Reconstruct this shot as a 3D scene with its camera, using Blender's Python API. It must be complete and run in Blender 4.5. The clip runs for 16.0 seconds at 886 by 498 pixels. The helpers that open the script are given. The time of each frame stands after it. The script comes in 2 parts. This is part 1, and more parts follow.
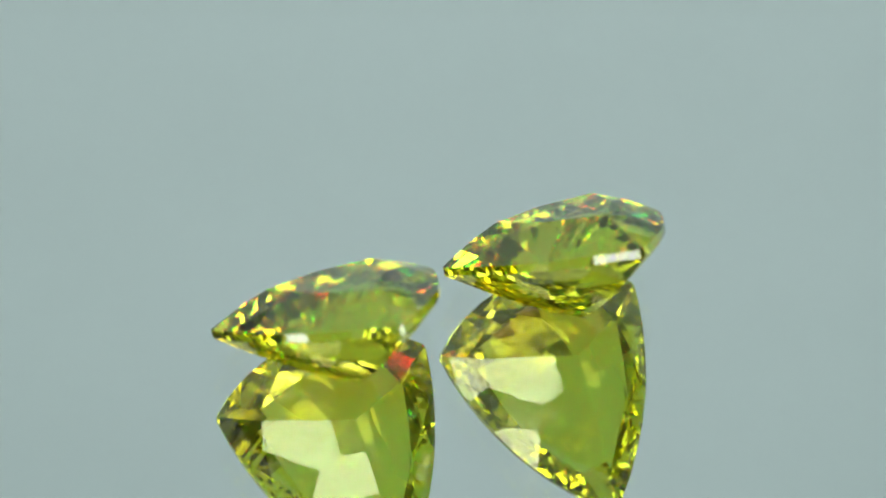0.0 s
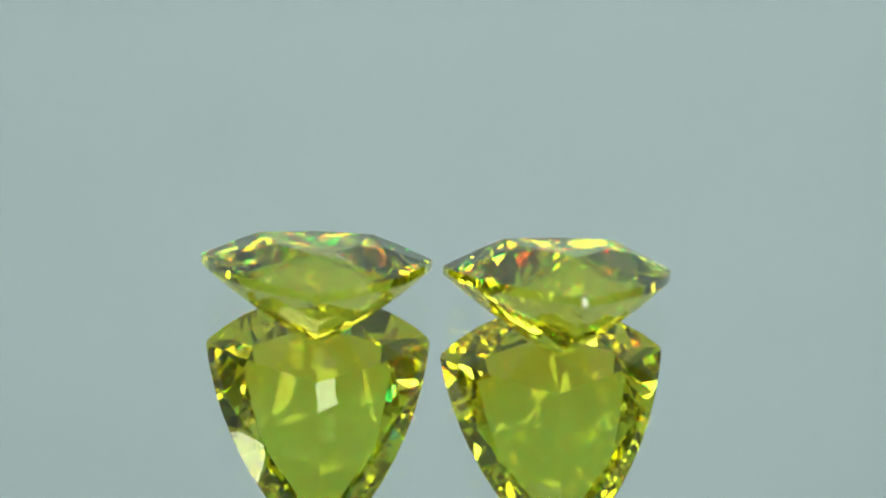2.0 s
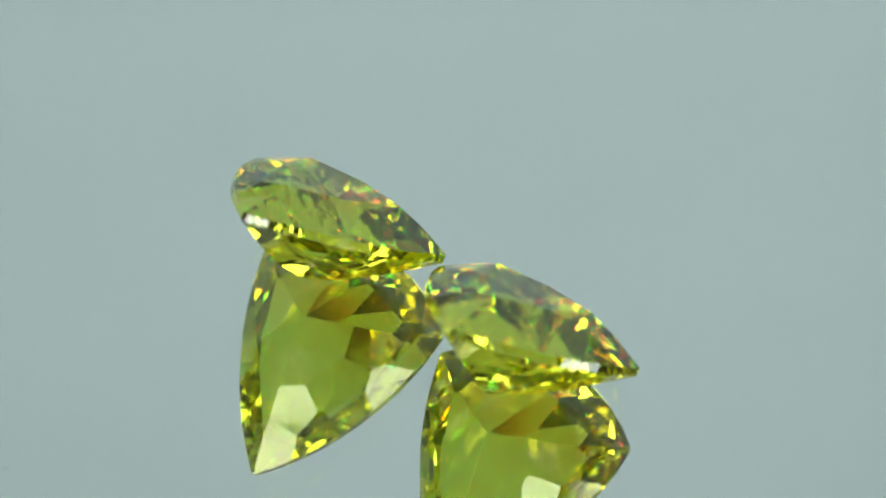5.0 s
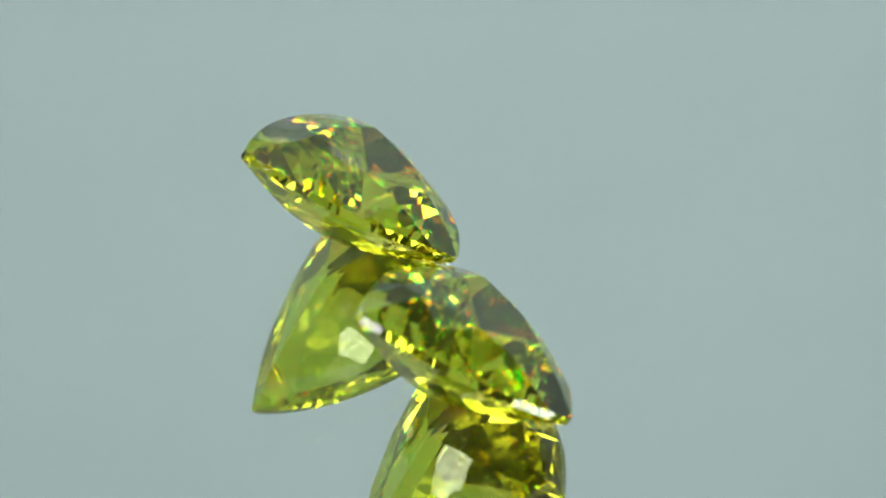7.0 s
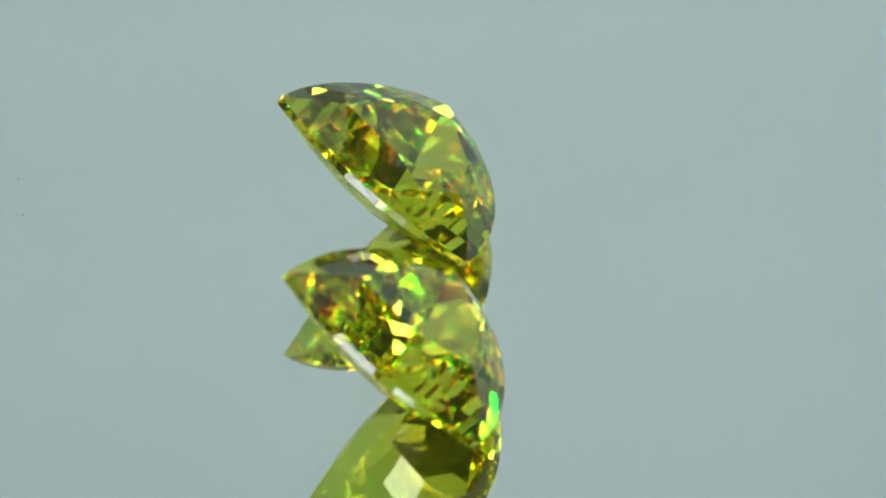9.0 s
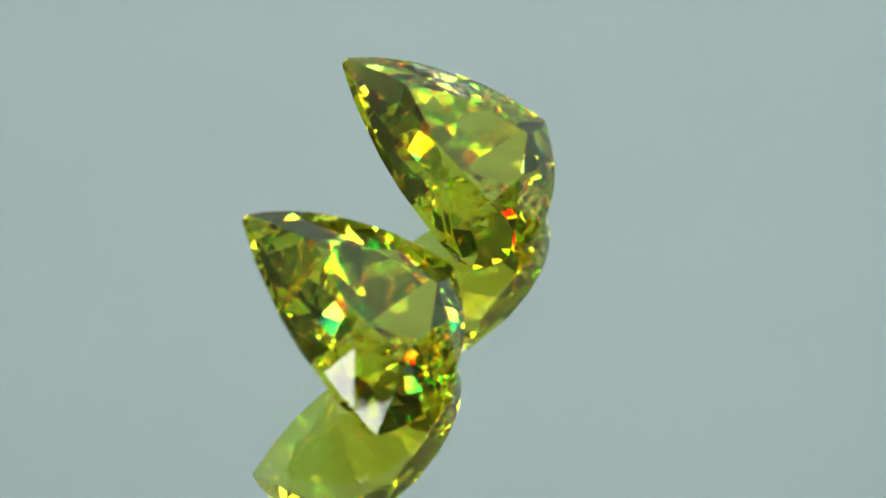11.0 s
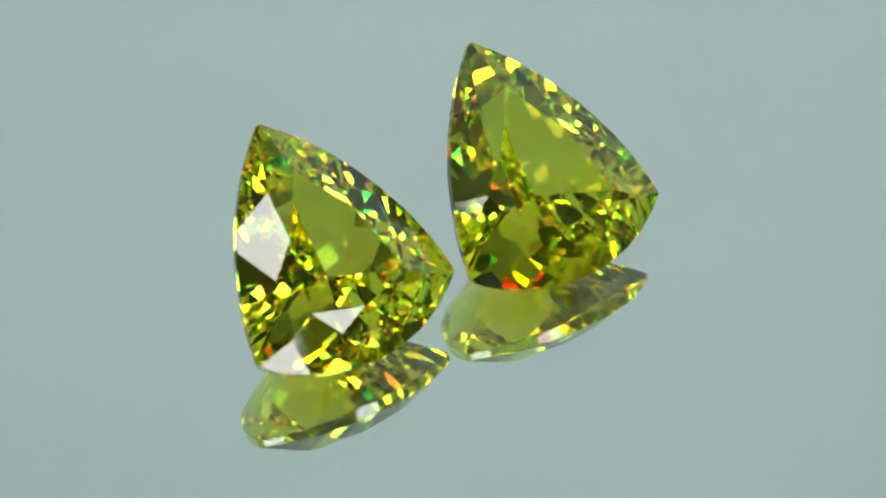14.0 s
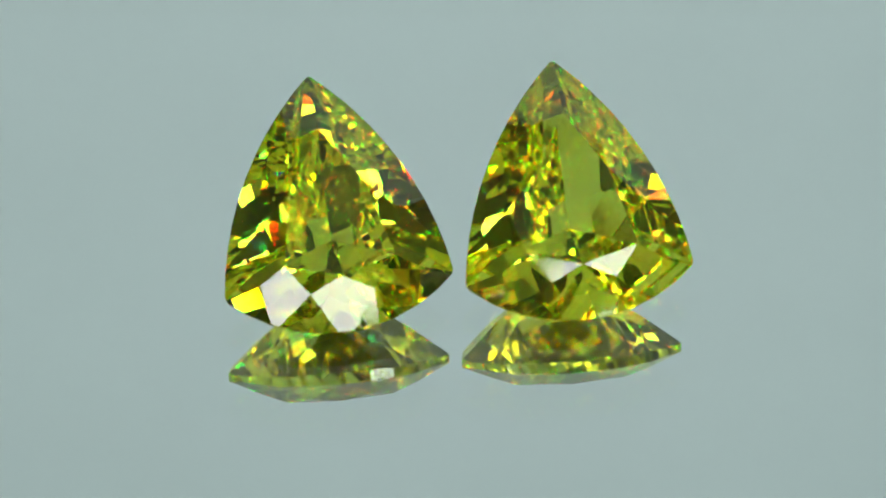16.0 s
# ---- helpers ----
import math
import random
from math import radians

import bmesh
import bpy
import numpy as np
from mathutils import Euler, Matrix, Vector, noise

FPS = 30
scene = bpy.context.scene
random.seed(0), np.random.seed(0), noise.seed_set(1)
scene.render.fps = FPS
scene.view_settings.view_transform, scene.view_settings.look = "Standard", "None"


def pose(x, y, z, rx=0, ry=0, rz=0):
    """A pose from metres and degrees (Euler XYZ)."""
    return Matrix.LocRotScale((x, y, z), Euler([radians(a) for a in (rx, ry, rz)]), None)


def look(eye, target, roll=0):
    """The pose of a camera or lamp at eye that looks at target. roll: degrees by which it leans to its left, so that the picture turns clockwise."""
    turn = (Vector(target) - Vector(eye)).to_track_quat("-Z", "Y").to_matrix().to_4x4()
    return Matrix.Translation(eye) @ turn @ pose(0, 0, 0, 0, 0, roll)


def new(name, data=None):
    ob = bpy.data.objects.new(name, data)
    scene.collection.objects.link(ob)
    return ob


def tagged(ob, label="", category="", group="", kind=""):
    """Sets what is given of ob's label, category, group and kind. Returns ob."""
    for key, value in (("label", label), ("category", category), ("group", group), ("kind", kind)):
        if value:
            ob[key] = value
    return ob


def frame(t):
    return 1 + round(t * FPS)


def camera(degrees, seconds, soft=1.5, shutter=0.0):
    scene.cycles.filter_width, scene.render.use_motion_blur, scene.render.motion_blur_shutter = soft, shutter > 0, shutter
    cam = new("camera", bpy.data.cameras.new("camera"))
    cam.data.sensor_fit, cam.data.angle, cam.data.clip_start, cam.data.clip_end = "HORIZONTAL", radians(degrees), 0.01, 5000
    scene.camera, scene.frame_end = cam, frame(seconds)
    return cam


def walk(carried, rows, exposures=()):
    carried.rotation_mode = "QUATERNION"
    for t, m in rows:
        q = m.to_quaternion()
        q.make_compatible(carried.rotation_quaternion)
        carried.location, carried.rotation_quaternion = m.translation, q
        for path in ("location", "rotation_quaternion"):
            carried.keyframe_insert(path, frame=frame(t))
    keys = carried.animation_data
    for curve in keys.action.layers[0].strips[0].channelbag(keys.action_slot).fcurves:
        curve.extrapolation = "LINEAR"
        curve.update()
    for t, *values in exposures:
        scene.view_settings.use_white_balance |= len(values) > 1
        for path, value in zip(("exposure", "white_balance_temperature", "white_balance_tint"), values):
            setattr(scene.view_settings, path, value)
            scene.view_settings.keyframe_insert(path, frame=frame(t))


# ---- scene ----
# One still camera looks down at two cut gemstones that ride round on a slowly turning mirror.
MM = 0.001
SPIN = -12.312          # degrees a second, clockwise from above
MID = 9.0               # the second at which the turntable's angle is zero
GLASS = 2.1 * MM        # thickness of the mirror's glass

cam = camera(19.34, 16.0, soft=1.8)
ELEV, DIST = 46.208, 116.26 * MM
eye = (0.0, -DIST * math.cos(radians(ELEV)), DIST * math.sin(radians(ELEV)) - 1.15 * MM)
CAM = Matrix.Translation(eye) @ pose(0, 0, 0, 0, 0, 0.18) @ pose(0, 0, 0, 90 - ELEV + 1.445) @ pose(0, 0, 0, 0, 0, 2.008)
walk(cam, [(0.0, CAM), (16.0, CAM)])
cam.data.dof.use_dof, cam.data.dof.focus_distance, cam.data.dof.aperture_fstop = True, 0.1165, 46.0

# ---- light: a tent of pale cloth with glow put into it, and softboxes ----
world = bpy.data.worlds.new("studio")
scene.world = world
world.use_nodes = True
world.node_tree.nodes["Background"].inputs["Color"].default_value = (0.5, 0.56, 0.56, 1)
world.node_tree.nodes["Background"].inputs["Strength"].default_value = 0.02
scene.cycles.max_bounces = 40
scene.cycles.transmission_bounces = 40
scene.cycles.glossy_bounces = 40
scene.view_settings.exposure = 0.0


# ---- materials ----
def material(name):
    m = bpy.data.materials.new(name)
    m.use_nodes = True
    t = m.node_tree
    t.nodes.clear()
    return m, t.nodes, t.links, t.nodes.new("ShaderNodeOutputMaterial")


def gem_material(name, tint, shine, spread, rough=0.0, zone=None):
    """Clear tinted crystal: white gloss by Fresnel over refraction that bends red, green and blue apart."""
    m, n, l, out = material(name)
    fres = n.new("ShaderNodeFresnel")
    fres.inputs["IOR"].default_value = 1.93
    gloss = n.new("ShaderNodeBsdfGlossy")
    gloss.inputs["Roughness"].default_value = rough
    gloss.inputs["Color"].default_value = (*shine, 1)
    # the crystal parts the colours that it bends
    beams = [(1.93, [*tint, 1.0])]
    if spread:
        beams = [(1.935 + at * spread, [tint[0] * r, tint[1] * g, tint[2] * b, 1.0])
                 for at, r, g, b in ((-1.0, 0.55, 0, 0), (-0.5, 0.45, 0.3, 0), (0.0, 0, 0.4, 0), (0.5, 0, 0.3, 0.45), (1.0, 0, 0, 0.55))]
    last = None
    for ior, c in beams:
        ref = n.new("ShaderNodeBsdfRefraction")
        ref.inputs["Roughness"].default_value = rough
        ref.inputs["IOR"].default_value = ior
        ref.inputs["Color"].default_value = c
        if last is None:
            last = ref
        else:
            add = n.new("ShaderNodeAddShader")
            l.new(last.outputs[0], add.inputs[0])
            l.new(ref.outputs[0], add.inputs[1])
            last = add
    if zone:                                      # the crystal's colour drifts to gold towards the base
        where = n.new("ShaderNodeTexCoord")
        grain = n.new("ShaderNodeTexNoise")
        grain.inputs["Scale"].default_value = 350.0
        grain.inputs["Detail"].default_value = 2.0
        l.new(where.outputs["Object"], grain.inputs["Vector"])
        axes = n.new("ShaderNodeSeparateXYZ")
        l.new(where.outputs["Object"], axes.inputs[0])
        drift = n.new("ShaderNodeMath")
        drift.operation = "MULTIPLY_ADD"
        drift.inputs[1].default_value = 0.002
        l.new(grain.outputs["Fac"], drift.inputs[0])
        l.new(axes.outputs["Y"], drift.inputs[2])
        band = n.new("ShaderNodeMapRange")
        band.interpolation_type = "SMOOTHSTEP"
        band.inputs["From Min"].default_value = 0.0046
        band.inputs["From Max"].default_value = 0.0020
        l.new(drift.outputs[0], band.inputs["Value"])
        hue = n.new("ShaderNodeMix")
        hue.data_type = "RGBA"
        hue.inputs[6].default_value = (*tint, 1)
        hue.inputs[7].default_value = (*zone, 1)
        l.new(band.outputs[0], hue.inputs[0])
        l.new(hue.outputs[2], last.inputs["Color"])
    mix = n.new("ShaderNodeMixShader")
    l.new(fres.outputs[0], mix.inputs[0])
    l.new(last.outputs[0], mix.inputs[1])
    l.new(gloss.outputs[0], mix.inputs[2])
    l.new(mix.outputs[0], out.inputs["Surface"])
    return m


def glass_material(name, tint, ior):
    m, n, l, out = material(name)
    g = n.new("ShaderNodeBsdfGlass")
    g.inputs["Color"].default_value = (*tint, 1)
    g.inputs["Roughness"].default_value = 0.0
    g.inputs["IOR"].default_value = ior
    l.new(g.outputs[0], out.inputs["Surface"])
    return m


def silver_material(name, tint):
    m, n, l, out = material(name)
    g = n.new("ShaderNodeBsdfGlossy")
    g.inputs["Color"].default_value = (*tint, 1)
    g.inputs["Roughness"].default_value = 0.0
    l.new(g.outputs[0], out.inputs["Surface"])
    return m


def cloth_material(name, tint, rough=0.95, own_glow=0.0):
    m, n, l, out = material(name)
    b = n.new("ShaderNodeBsdfPrincipled")
    b.inputs["Roughness"].default_value = rough
    tex = n.new("ShaderNodeTexNoise")
    tex.inputs["Scale"].default_value = 9.0
    tex.inputs["Detail"].default_value = 3.0
    ramp = n.new("ShaderNodeMapRange")
    ramp.inputs["To Min"].default_value = 0.96
    ramp.inputs["To Max"].default_value = 1.04
    col = n.new("ShaderNodeVectorMath")
    col.operation = "SCALE"
    col.inputs[0].default_value = tint
    l.new(tex.outputs["Fac"], ramp.inputs["Value"])
    l.new(ramp.outputs[0], col.inputs["Scale"])
    l.new(col.outputs[0], b.inputs["Base Color"])
    if own_glow:                                   # glow put into the cloth itself; no lamps stand behind it
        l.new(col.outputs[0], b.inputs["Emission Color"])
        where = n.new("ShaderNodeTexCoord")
        # painted pool of light: the glow weakens away from this centre
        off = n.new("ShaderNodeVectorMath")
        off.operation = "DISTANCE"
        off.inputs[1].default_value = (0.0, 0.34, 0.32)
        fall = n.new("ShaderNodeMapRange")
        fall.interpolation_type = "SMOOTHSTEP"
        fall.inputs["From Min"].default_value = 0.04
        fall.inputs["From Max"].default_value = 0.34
        fall.inputs["To Min"].default_value = own_glow * 1.05
        fall.inputs["To Max"].default_value = own_glow * 0.80
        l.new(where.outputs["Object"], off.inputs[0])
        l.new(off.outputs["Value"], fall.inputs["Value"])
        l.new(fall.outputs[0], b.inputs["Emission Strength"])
    weave = n.new("ShaderNodeTexNoise")
    weave.inputs["Scale"].default_value = 900.0
    bump = n.new("ShaderNodeBump")
    bump.inputs["Strength"].default_value = 0.15
    bump.inputs["Distance"].default_value = 0.0003
    l.new(weave.outputs["Fac"], bump.inputs["Height"])
    l.new(bump.outputs[0], b.inputs["Normal"])
    l.new(b.outputs[0], out.inputs["Surface"])
    return m


def glow_material(name, tint, strength):
    m, n, l, out = material(name)
    e = n.new("ShaderNodeEmission")
    e.inputs["Color"].default_value = (*tint, 1)
    e.inputs["Strength"].default_value = strength
    l.new(e.outputs[0], out.inputs["Surface"])
    return m


GEM_TINT = (0.85, 0.925, 0.33)
CRYSTAL_TOP = gem_material("yellow_green_crystal_crown", GEM_TINT, (0.985, 0.985, 0.93), 0.023)
CRYSTAL_LOW = gem_material("yellow_green_crystal_pavilion", GEM_TINT, (0.972, 0.948, 0.58), 0.0, 0.0, zone=(0.92, 0.82, 0.16))
CRYSTAL_EDGE = gem_material("yellow_green_crystal_girdle", GEM_TINT, (1.0, 1.0, 1.0), 0.0, 0.05)
MIRROR_GLASS = glass_material("mirror_glass", (0.985, 0.995, 0.99), 1.5)
SILVER = silver_material("mirror_silver", (0.93, 0.95, 0.95))
# cloth that emits by itself, in place of light falling on it
BACKDROP = cloth_material("grey_green_glowing_cloth", (0.516, 0.612, 0.607), own_glow=0.479)
DARK_WALL = cloth_material("dark_room_wall", (0.12, 0.126, 0.125))
# dimmer copy of the ceiling cloth; its glow is added to brighten the stones
FAINT_GLOW_CLOTH = cloth_material("faint_glow_tent_cloth", (0.60, 0.65, 0.64), own_glow=0.10)
# the same cloth colour with a stronger glow put in
BRIGHT_GLOW_CLOTH = cloth_material("bright_glow_tent_cloth", (0.60, 0.65, 0.64), own_glow=0.48)
TABLE_TOP = cloth_material("grey_table_top", (0.3, 0.32, 0.32), 0.6)
HOUSING = cloth_material("black_lamp_housing", (0.02, 0.02, 0.022), 0.5)
KEY_LIGHT = glow_material("softbox_diffuser", (1.0, 1.0, 1.0), 6.4)
DUST = cloth_material("grey_dust", (0.3, 0.3, 0.28))


# ---- helpers of this scene ----
def part(name, bm, mat, parent=None, label=""):
    me = bpy.data.meshes.new(name)
    bm.to_mesh(me)
    bm.free()
    me.materials.append(mat)
    ob = new(name, me)
    if parent is not None:
        ob.parent = parent
    return tagged(ob, label)


def box(x0, y0, z0, x1, y1, z1, bevel=0.0):
    bm = bmesh.new()
    bmesh.ops.create_cube(bm, size=1.0)
    bmesh.ops.scale(bm, vec=(x1 - x0, y1 - y0, z1 - z0), verts=bm.verts)
    bmesh.ops.translate(bm, vec=((x0 + x1) / 2, (y0 + y1) / 2, (z0 + z1) / 2), verts=bm.verts)
    if bevel:
        bmesh.ops.bevel(bm, geom=bm.edges[:], offset=bevel, segments=2, affect="EDGES", profile=0.5)
    return bm


def disc(r, z0, z1, n=128):
    bm = bmesh.new()
    bmesh.ops.create_cone(bm, cap_ends=True, segments=n, radius1=r, radius2=r, depth=z1 - z0)
    bmesh.ops.translate(bm, vec=(0, 0, (z0 + z1) / 2), verts=bm.verts)
    return bm


# ---- the studio round the stones ----
X, Y0, Y1, Z = 0.34, -0.36, 0.34, 0.62     # inner faces of the tent
BASE = -GLASS - 0.0005
table = part("table_top", box(-X, Y0, BASE - 0.03, X, Y1, BASE), TABLE_TOP)
tagged(table, "grey table top under the round mirror", "table", kind="structure")
W = 0.01
YC = -0.04
YM = 0.16                                  # the glowing cloth begins here; the room before it is dark
for name, b, mat, what in (
        ("wall_north", (-X, Y1, BASE, X, Y1 + W, Z), BACKDROP, "glowing pale grey-green cloth backdrop behind the mirror"),
        ("wall_east", (X, YM, BASE, X + W, Y1, Z), BACKDROP, "glowing pale grey-green cloth side of the light tent"),
        ("wall_west", (-X - W, YM, BASE, -X, Y1, Z), BACKDROP, "glowing pale grey-green cloth side of the light tent"),
        ("wall_southeast", (X, Y0, BASE, X + W, YM, Z), DARK_WALL, "dark side wall of the studio"),
        ("wall_southwest", (-X - W, Y0, BASE, -X, YM, Z), DARK_WALL, "dark side wall of the studio"),
        ("wall_south", (-X, Y0 - W, BASE, X, Y0, Z), DARK_WALL, "dark wall of the studio behind the camera"),
        ("ceiling", (-X, YC, Z, X, Y1, Z + W), BRIGHT_GLOW_CLOTH, "brightly glowing pale cloth top of the light tent"),
        ("ceiling_front", (-X, Y0, Z, X, YC, Z + W), FAINT_GLOW_CLOTH, "faintly glowing pale cloth ceiling of the studio")):
    tagged(part(name, box(*b), mat), what, "wall" if "wall" in name else "ceiling", kind="structure")


def softbox(width, height, eye_at, aim, glow, label, hung=False, along=None):
    """A shallow black box with a white glowing front."""
    top = new("softbox")
    top.matrix_world = look(eye_at, aim)
    if along:                                     # turned about its axis so that its long side runs that way
        d = top.matrix_world.to_3x3().inverted() @ Vector(along)
        top.matrix_world = top.matrix_world @ pose(0, 0, 0, 0, 0, math.degrees(math.atan2(d.y, d.x)))
    w, h, d = width / 2, height / 2, 0.02
    bm = box(-w - 0.004, -h - 0.004, 0.002, w + 0.004, h + 0.004, d, 0.002)
    part("housing", bm, HOUSING, top)
    part("diffuser", box(-w, -h, -0.001, w, h, 0.0018, 0.0008), glow, top, "glowing white diffuser")
    x, y, z = (top.matrix_world @ Vector((0, 0, 0.011)))
    bm = box(x - 0.004, y - 0.004, z, x + 0.004, y + 0.004, Z) if hung else box(x - 0.004, y - 0.004, BASE, x + 0.004, y + 0.004, z)
    bm.transform(top.matrix_world.inverted())
    part("post", bm, HOUSING, top)
    return tagged(top, label, "studio light", "softboxes round the stones")


def round_about(az, elev, dist):
    """A place at that bearing (0: before the mirror, + to the right), height angle and distance."""
    a, e = radians(az), radians(elev)
    return (dist * math.sin(a) * math.cos(e), -dist * math.cos(a) * math.cos(e), dist * math.sin(e))


softbox(0.075, 0.045, round_about(20, 5.6, 0.275), (0, 0, 0), KEY_LIGHT, "low white softbox standing before the mirror")
softbox(0.058, 0.045, round_about(-14, 7.2, 0.27), (0, 0, 0), KEY_LIGHT, "small low white softbox standing before the mirror")
softbox(0.065, 0.060, round_about(-30, 12, 0.28), (0, 0, 0), KEY_LIGHT, "square white softbox standing before the mirror")
softbox(0.12, 0.035, round_about(24, 30.5, 0.29), (0, 0, 0), KEY_LIGHT, "narrow white softbox raised before the mirror")
softbox(0.09, 0.030, round_about(45, 22, 0.29), (0, 0, 0), KEY_LIGHT, "short white softbox raised before the mirror")
softbox(0.11, 0.030, round_about(-28, 25, 0.30), (0, 0, 0), KEY_LIGHT, "narrow white softbox raised beside the lens")
softbox(0.08, 0.032, round_about(70, 25.5, 0.29), (0, 0, 0), KEY_LIGHT, "wide white softbox standing beside the mirror")
softbox(0.04, 0.05, round_about(-64, 12, 0.29), (0, 0, 0), KEY_LIGHT, "upright white softbox standing beside the mirror")
softbox(0.26, 0.036, (0.1265, -0.216, 0.230), (0, 0, 0), KEY_LIGHT, "long narrow white softbox hung beside the lens", True, (1.1, -0.21, 0.0))
softbox(0.21, 0.025, (-0.134, -0.156, 0.300), (0, 0, 0), KEY_LIGHT, "long narrow white softbox hung above the lens", True, (-0.595, 0.38, 0.0))


def photo_lens():
    """The black barrel that films the stones; the still camera looks out of its front."""
    top = new("photo_lens")
    top.matrix_world = CAM @ pose(0, 0, 0.004)
    bm = bmesh.new()
    bmesh.ops.create_cone(bm, cap_ends=True, segments=48, radius1=0.02, radius2=0.02, depth=0.12)
    bmesh.ops.translate(bm, vec=(0, 0, 0.064), verts=bm.verts)
    part("barrel", bm, HOUSING, top)
    bm = bmesh.new()
    bmesh.ops.create_cone(bm, cap_ends=True, segments=48, radius1=0.017, radius2=0.017, depth=0.002)
    bmesh.ops.translate(bm, vec=(0, 0, 0.003), verts=bm.verts)
    part("front_glass", bm, HOUSING, top)
    x, y, z = (top.matrix_world @ Vector((0, 0, 0.10)))
    bm = box(x - 0.006, y - 0.006, BASE, x + 0.006, y + 0.006, z)
    bm.transform(top.matrix_world.inverted())
    part("post", bm, HOUSING, top)
    return tagged(top, "black camera lens barrel pointing down at the mirror", "camera lens")


photo_lens()

# ---- the mirror ----
R_MIRROR = 0.075
mirror = new("round_mirror")
tagged(mirror, "round glass mirror plate turning on the table", "mirror")
part("glass_plate", disc(R_MIRROR, -GLASS, 0.0), MIRROR_GLASS, mirror, "clear glass face of the mirror")
part("silver_backing", disc(R_MIRROR, BASE, -GLASS - 0.00002), SILVER, mirror, "silvered back of the mirror")


# ---- the gemstones ----
def arc(a, b, sag, n):
    """Points from a to b on an arc that bulges by sag to the right of the way."""
    a, b = np.array(a, float), np.array(b, float)
    c = np.linalg.norm(b - a) / 2
    r = (c * c + sag * sag) / (2 * sag)
    way = (b - a) / (2 * c)
    side = np.array([way[1], -way[0]])
    centre = (a + b) / 2 - side * (r - sag)
    half = math.asin(c / r)
    return [(centre + r * (math.sin(s) * way + math.cos(s) * side), math.sin(s) * way + math.cos(s) * side)
            for s in np.linspace(-half, half, n)]


def gemstone(name, spec, label):
    """A shield-shaped trillion cut, worked like the real one: a block cut by one plane for each facet.
    Millimetres; x along the base, y to the tip, z out of the table."""
    w, h, tip = spec["width"], spec["height"], spec["tip"]
    corners = [(-w / 2, 0.0), (w / 2, 0.0), (tip, h)]
    sags = spec["sags"]
    sides = [arc(corners[i], corners[(i + 1) % 3], sags[i], 41) for i in range(3)]
    planes = []                                   # (point, outward normal, part)
    for s in sides:
        for p, q in s[2:-1:4]:
            planes.append(((p[0], p[1], 0), (q[0], q[1], 0), "girdle"))
    spots = []                                    # six places round the girdle: three corners, three mid-sides
    for i in range(3):
        last, first = sides[i - 1][-1], sides[i][0]
        q = last[1] + first[1]
        q = q / np.linalg.norm(q)
        p = np.array(corners[i]) - q * spec["round"][i]
        for k in (-1, 0, 1):                      # the rounded corner
            span = math.acos(max(-1.0, min(1.0, float(first[1] @ q))))
            a = math.atan2(q[1], q[0]) + k * span * 0.5
            c = np.array(corners[i]) - q * spec["round"][i] * (1 if k == 0 else 0.55)
            planes.append(((c[0], c[1], 0), (math.cos(a), math.sin(a), 0), "girdle"))
        spots.append((p, q, spec["inset"][i]))
        spots.append((*sides[i][20], spec["inset"][3] + (0.3 if i == 0 else 0.0)))
    zg, zt, hc = spec["girdle"][0], spec["girdle"][1], spec["crown"]
    planes.append(((0, 0, hc), (0, 0, 1), "table_facet"))
    # crown: a kite at each mid-side, a split kite at each corner, six stars round the table, halves along the girdle
    tops = [np.array([*(np.array(p) - np.array(q) * inset), hc]) for p, q, inset in spots]

    def facet(x, y, z, kind):
        n = np.cross(y - x, z - x)
        n = n / np.linalg.norm(n)
        n = n if n[2] > 0 else -n
        planes.append((x, n, kind))
        return n

    def rim(i, f):
        p, q = sides[i][int(round(f * 40))]
        return np.array([p[0], p[1], zt + (0.12 * math.sin(math.pi * f) if i == 0 else 0.0)]), np.array([-q[1], q[0], 0.0])

    kites = []
    for i in range(3):
        p, along = rim(i, 0.5)
        kites.append(facet(tops[2 * i + 1], p, p + along, "kite_facet"))
    for i in range(3):
        point, q, inset = spots[2 * i]
        a, pair, rims = tops[2 * i], [], []
        for side, f, mid in ((i, spec["touch"][2 * i], 2 * i + 1), ((i + 2) % 3, spec["touch"][2 * i + 1], (2 * i + 5) % 6)):
            g, _ = rim(side, f)
            b, k = tops[mid], kites[mid // 2]
            e = np.cross(b - a, (0, 0, 1.0))
            e = e / np.linalg.norm(e)
            e = e if e[:2] @ sides[side][20][1] > 0 else -e
            # the point at which star, kite and corner facet meet
            v = a + (b - a) * spec["share"][i] + e * spec["reach"]
            v[2] = b[2] - (k[:2] @ (v - b)[:2]) / k[2]
            facet(a, b, v, "star_facet")
            pair.append(facet(a, v, g, "corner_facet"))
            rims.append(g)
            for share in (0.22, 0.78):
                p, along = rim(side, 0.5 + (f - 0.5) * share)
                facet(v, p, p + along, "half_facet")
        ridge = np.cross(pair[0], pair[1])
        ridge = ridge / np.linalg.norm(ridge[:2])
        ridge = ridge if ridge[:2] @ q > 0 else -ridge
        peak = a + ridge * inset * (1 - spec["split"])
        end = np.array([point[0], point[1], 0.0])
        run = np.linalg.norm((end - peak)[:2])
        end[2] = min(zt, peak[2] + run * (ridge[2] - 0.06))
        for g in rims:
            facet(peak, g, end, "tip_facet")
    # pavilion: three gently swelling sides that meet in ridges, each cut in rows of small checkered facets
    C = np.array(spec["culet"])
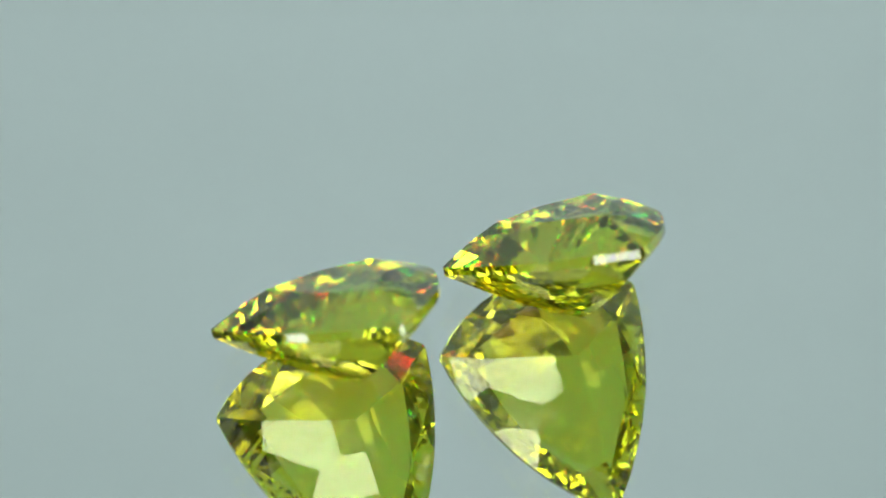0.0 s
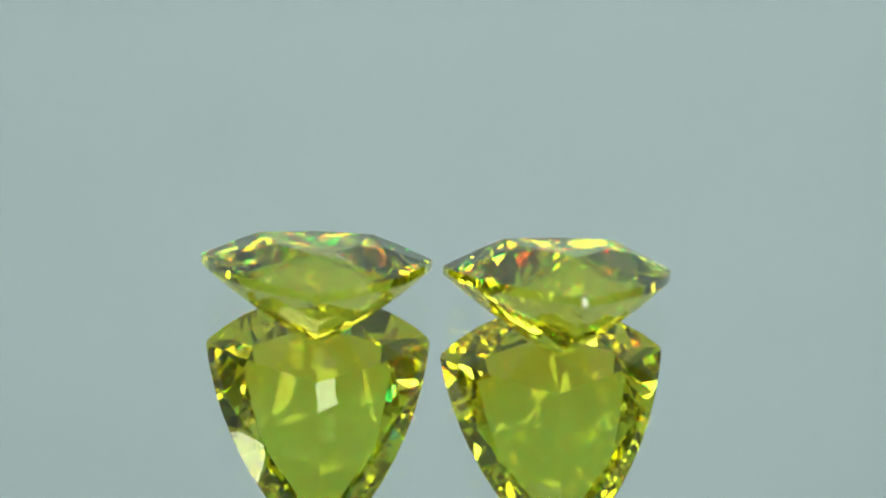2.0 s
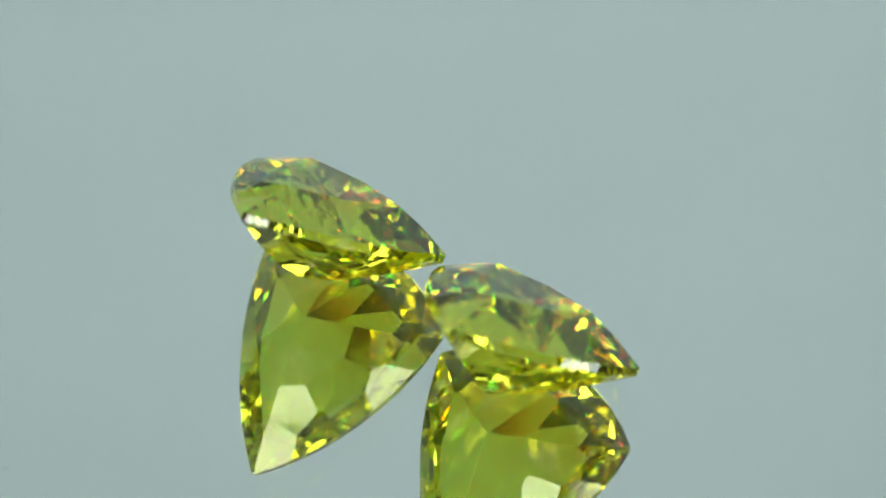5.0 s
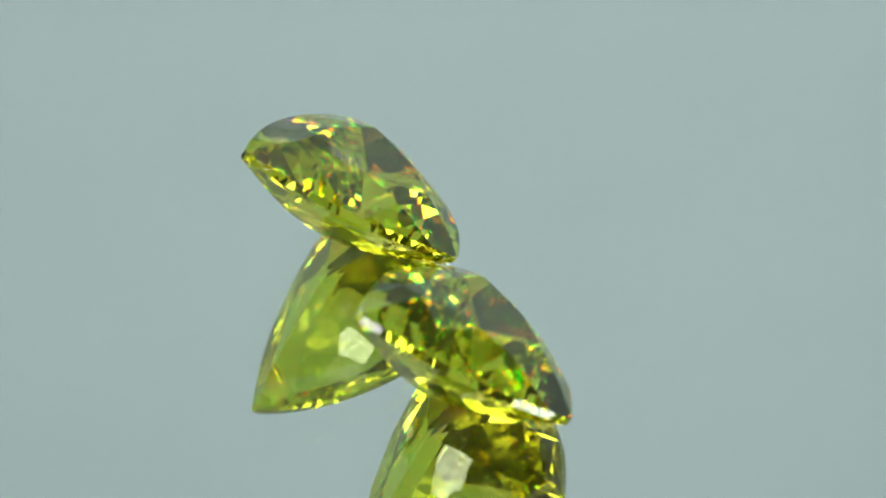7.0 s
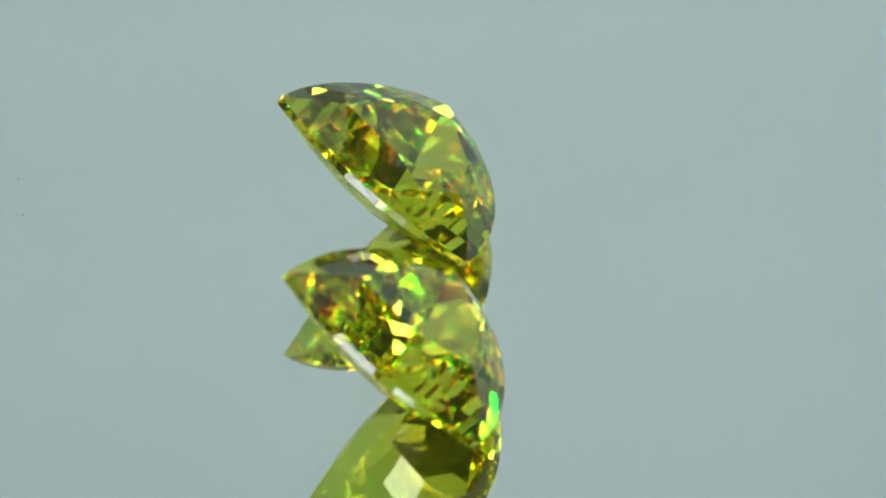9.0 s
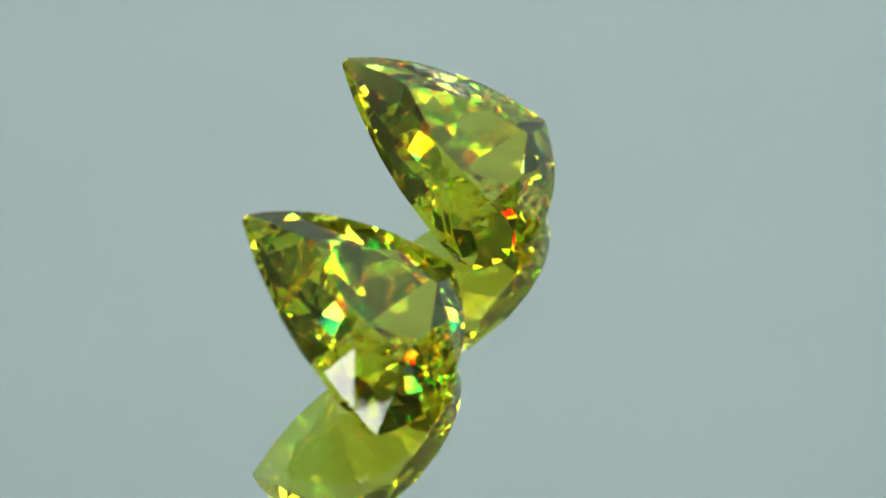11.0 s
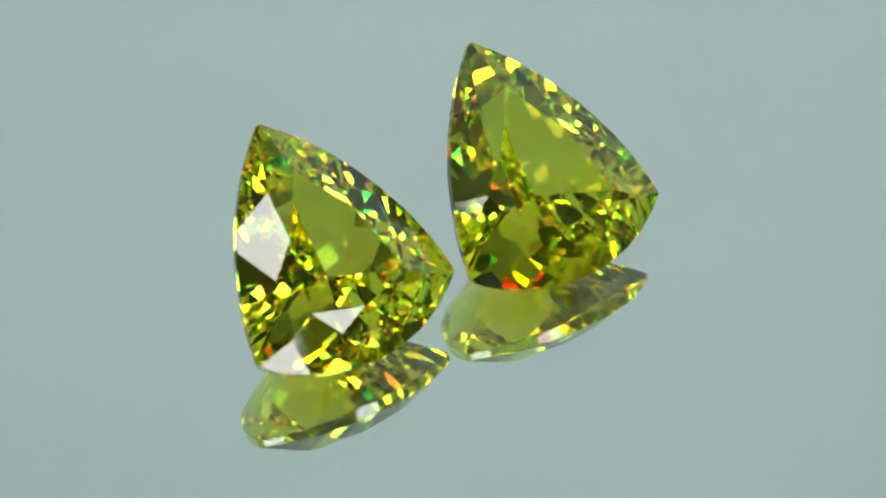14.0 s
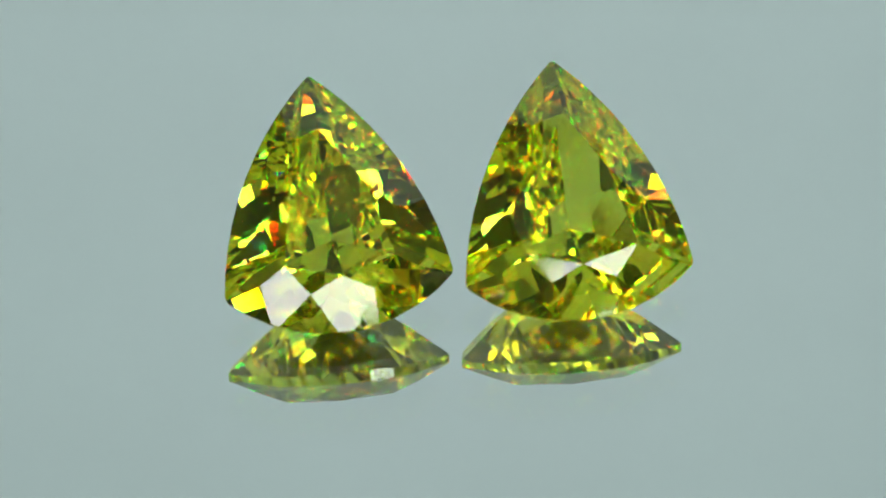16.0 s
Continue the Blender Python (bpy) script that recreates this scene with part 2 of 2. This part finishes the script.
    for i in range(3):
        low = spec["swell"][i]
        face = sides[i][20][1]
        psi = math.atan2(face[1], face[0])
        for row, (u, share, places) in enumerate(spec["rows"]):
            for spot, f in enumerate(places):
                p, q = sides[i][int(round(f * 40))]
                g = np.array([p[0], p[1], -zg])
                dev = math.atan2(q[1], q[0]) - psi
                dev = (dev + math.pi) % (2 * math.pi) - math.pi
                a = psi + share * dev
                at = g + (C - g) * u - np.array([0, 0, 4 * low * u * (1 - u)])
                way = (C - g) - np.array([0, 0, 4 * low * (1 - 2 * u)])
                n = np.cross(np.array([-math.sin(a), math.cos(a), 0.0]), way)
                n = n / np.linalg.norm(n)
                n = n if n[2] < 0 else -n
                n = n + np.array([0, 0, 0.024 if (row + spot + i) % 2 else -0.024])
                planes.append((at, n / np.linalg.norm(n), "pavilion_facet"))
    bm = box(-9, -6, -8, 9, 14, 4)
    for p, q, _ in planes:
        p, q = Vector([float(v) for v in p]), Vector([float(v) for v in q])
        geom = bm.verts[:] + bm.edges[:] + bm.faces[:]
        cut = bmesh.ops.bisect_plane(bm, geom=geom, dist=1e-5, plane_co=p, plane_no=q, clear_outer=True)
        edges = [e for e in cut["geom_cut"] if isinstance(e, bmesh.types.BMEdge) and e.is_boundary]
        if len(edges) > 2:
            bmesh.ops.contextual_create(bm, geom=edges)
    bmesh.ops.remove_doubles(bm, verts=bm.verts, dist=1e-4)
    bmesh.ops.recalc_face_normals(bm, faces=bm.faces)
    bmesh.ops.scale(bm, vec=(MM, MM, MM), verts=bm.verts)
    stone = new(name)
    tagged(stone, label, "gemstone", "pair of gemstones")
    bm.normal_update()
    what = {"table_facet": "large flat polished top facet", "girdle": "thin polished girdle edge"}
    rim_faces, lows = bmesh.new(), []
    for f in bm.faces:
        # the plane that cut this face names it
        kind = max(planes, key=lambda c: Vector([float(v) for v in c[1]]).dot(f.normal))[2]
        corners_of = [v.co.copy() for v in f.verts]
        lows += corners_of
        b2 = rim_faces if kind == "girdle" else bmesh.new()
        b2.faces.new([b2.verts.new(c) for c in corners_of])
        if kind != "girdle":
            part(kind, b2, CRYSTAL_LOW if kind == "pavilion_facet" else CRYSTAL_TOP, stone, what.get(kind, ""))
    bmesh.ops.remove_doubles(rim_faces, verts=rim_faces.verts, dist=1e-8)
    part("girdle", rim_faces, CRYSTAL_EDGE, stone, what["girdle"])
    bm.free()
    return stone, lows


def rest(m, lows):
    """The pose m set down so that the lowest point touches the glass."""
    z = min((m @ c).z for c in lows)
    return Matrix.Translation((0, 0, -z + 0.00001)) @ m


ROWS = ((0.12, 1.0, (0.1, 0.3, 0.5, 0.7, 0.9)), (0.38, 0.8, (0.12, 0.38, 0.62, 0.88)),
        (0.64, 0.6, (0.17, 0.5, 0.83)), (0.88, 0.35, (0.3, 0.7)))
SPEC = dict(width=10.1, height=9.45, tip=-0.13, sags=(2.0, 1.0, 1.0), round=(0.07, 0.05, 0.08), girdle=(0.14, 0.23),
            crown=1.53, inset=(2.8, 2.7, 2.6, 2.0), split=0.54, share=(0.53, 0.53, 0.33), reach=1.0, touch=(0.2, 0.88, 0.13, 0.8, 0.15, 0.86),
            culet=(0.0, 2.2, -3.45), swell=(0.12, 0.2, 0.26), rows=ROWS)
stone_a, lows_a = gemstone("gemstone", SPEC, "yellow-green shield-cut gemstone leaning tip up on mirror")
stone_b, lows_b = gemstone("gemstone", dict(SPEC, width=10.2, height=9.75, tip=-0.06, culet=(0.0, 2.3, -3.36), crown=1.36, swell=(0.12, 0.2, 0.32)), "yellow-green shield-cut gemstone resting tilted on mirror")
REST_A = rest(pose(0.734 * MM, -4.760 * MM, 1.5 * MM, 37.36, -1.72, 97.77), lows_a)
REST_B = rest(pose(0.167 * MM, 5.823 * MM, 1.5 * MM, 35.68, -1.19, 96.33), lows_b)


def dust_speck(x, y, size, seed):
    """A crumb of dust lying on the glass."""
    rnd = random.Random(seed)
    bm = bmesh.new()
    bmesh.ops.create_icosphere(bm, subdivisions=2, radius=size)
    for v in bm.verts:
        v.co *= rnd.uniform(0.7, 1.25)
        v.co.x *= 1.5
        v.co.z *= 0.45
    low = min(v.co.z for v in bm.verts)
    bmesh.ops.translate(bm, vec=(0, 0, -low), verts=bm.verts)
    return tagged(part("dust_speck", bm, DUST), "tiny grey dust speck lying on the mirror", "dust"), pose(x, y, 0.000005, 0, 0, rnd.uniform(0, 360))


speck, SPECK_AT = dust_speck(-0.01998, 0.00653, 0.000045, 4)
crumb, CRUMB_AT = dust_speck(-0.01975, 0.0043, 0.00003, 9)


# ---- all that turns ----
def motions():
    times = [0.5 * i for i in range(33)]
    for thing, start in ((mirror, Matrix.Identity(4)), (stone_a, REST_A), (stone_b, REST_B), (speck, SPECK_AT), (crumb, CRUMB_AT)):
        walk(thing, [(t, pose(0, 0, 0, 0, 0, SPIN * (t - MID)) @ start) for t in times])


motions()
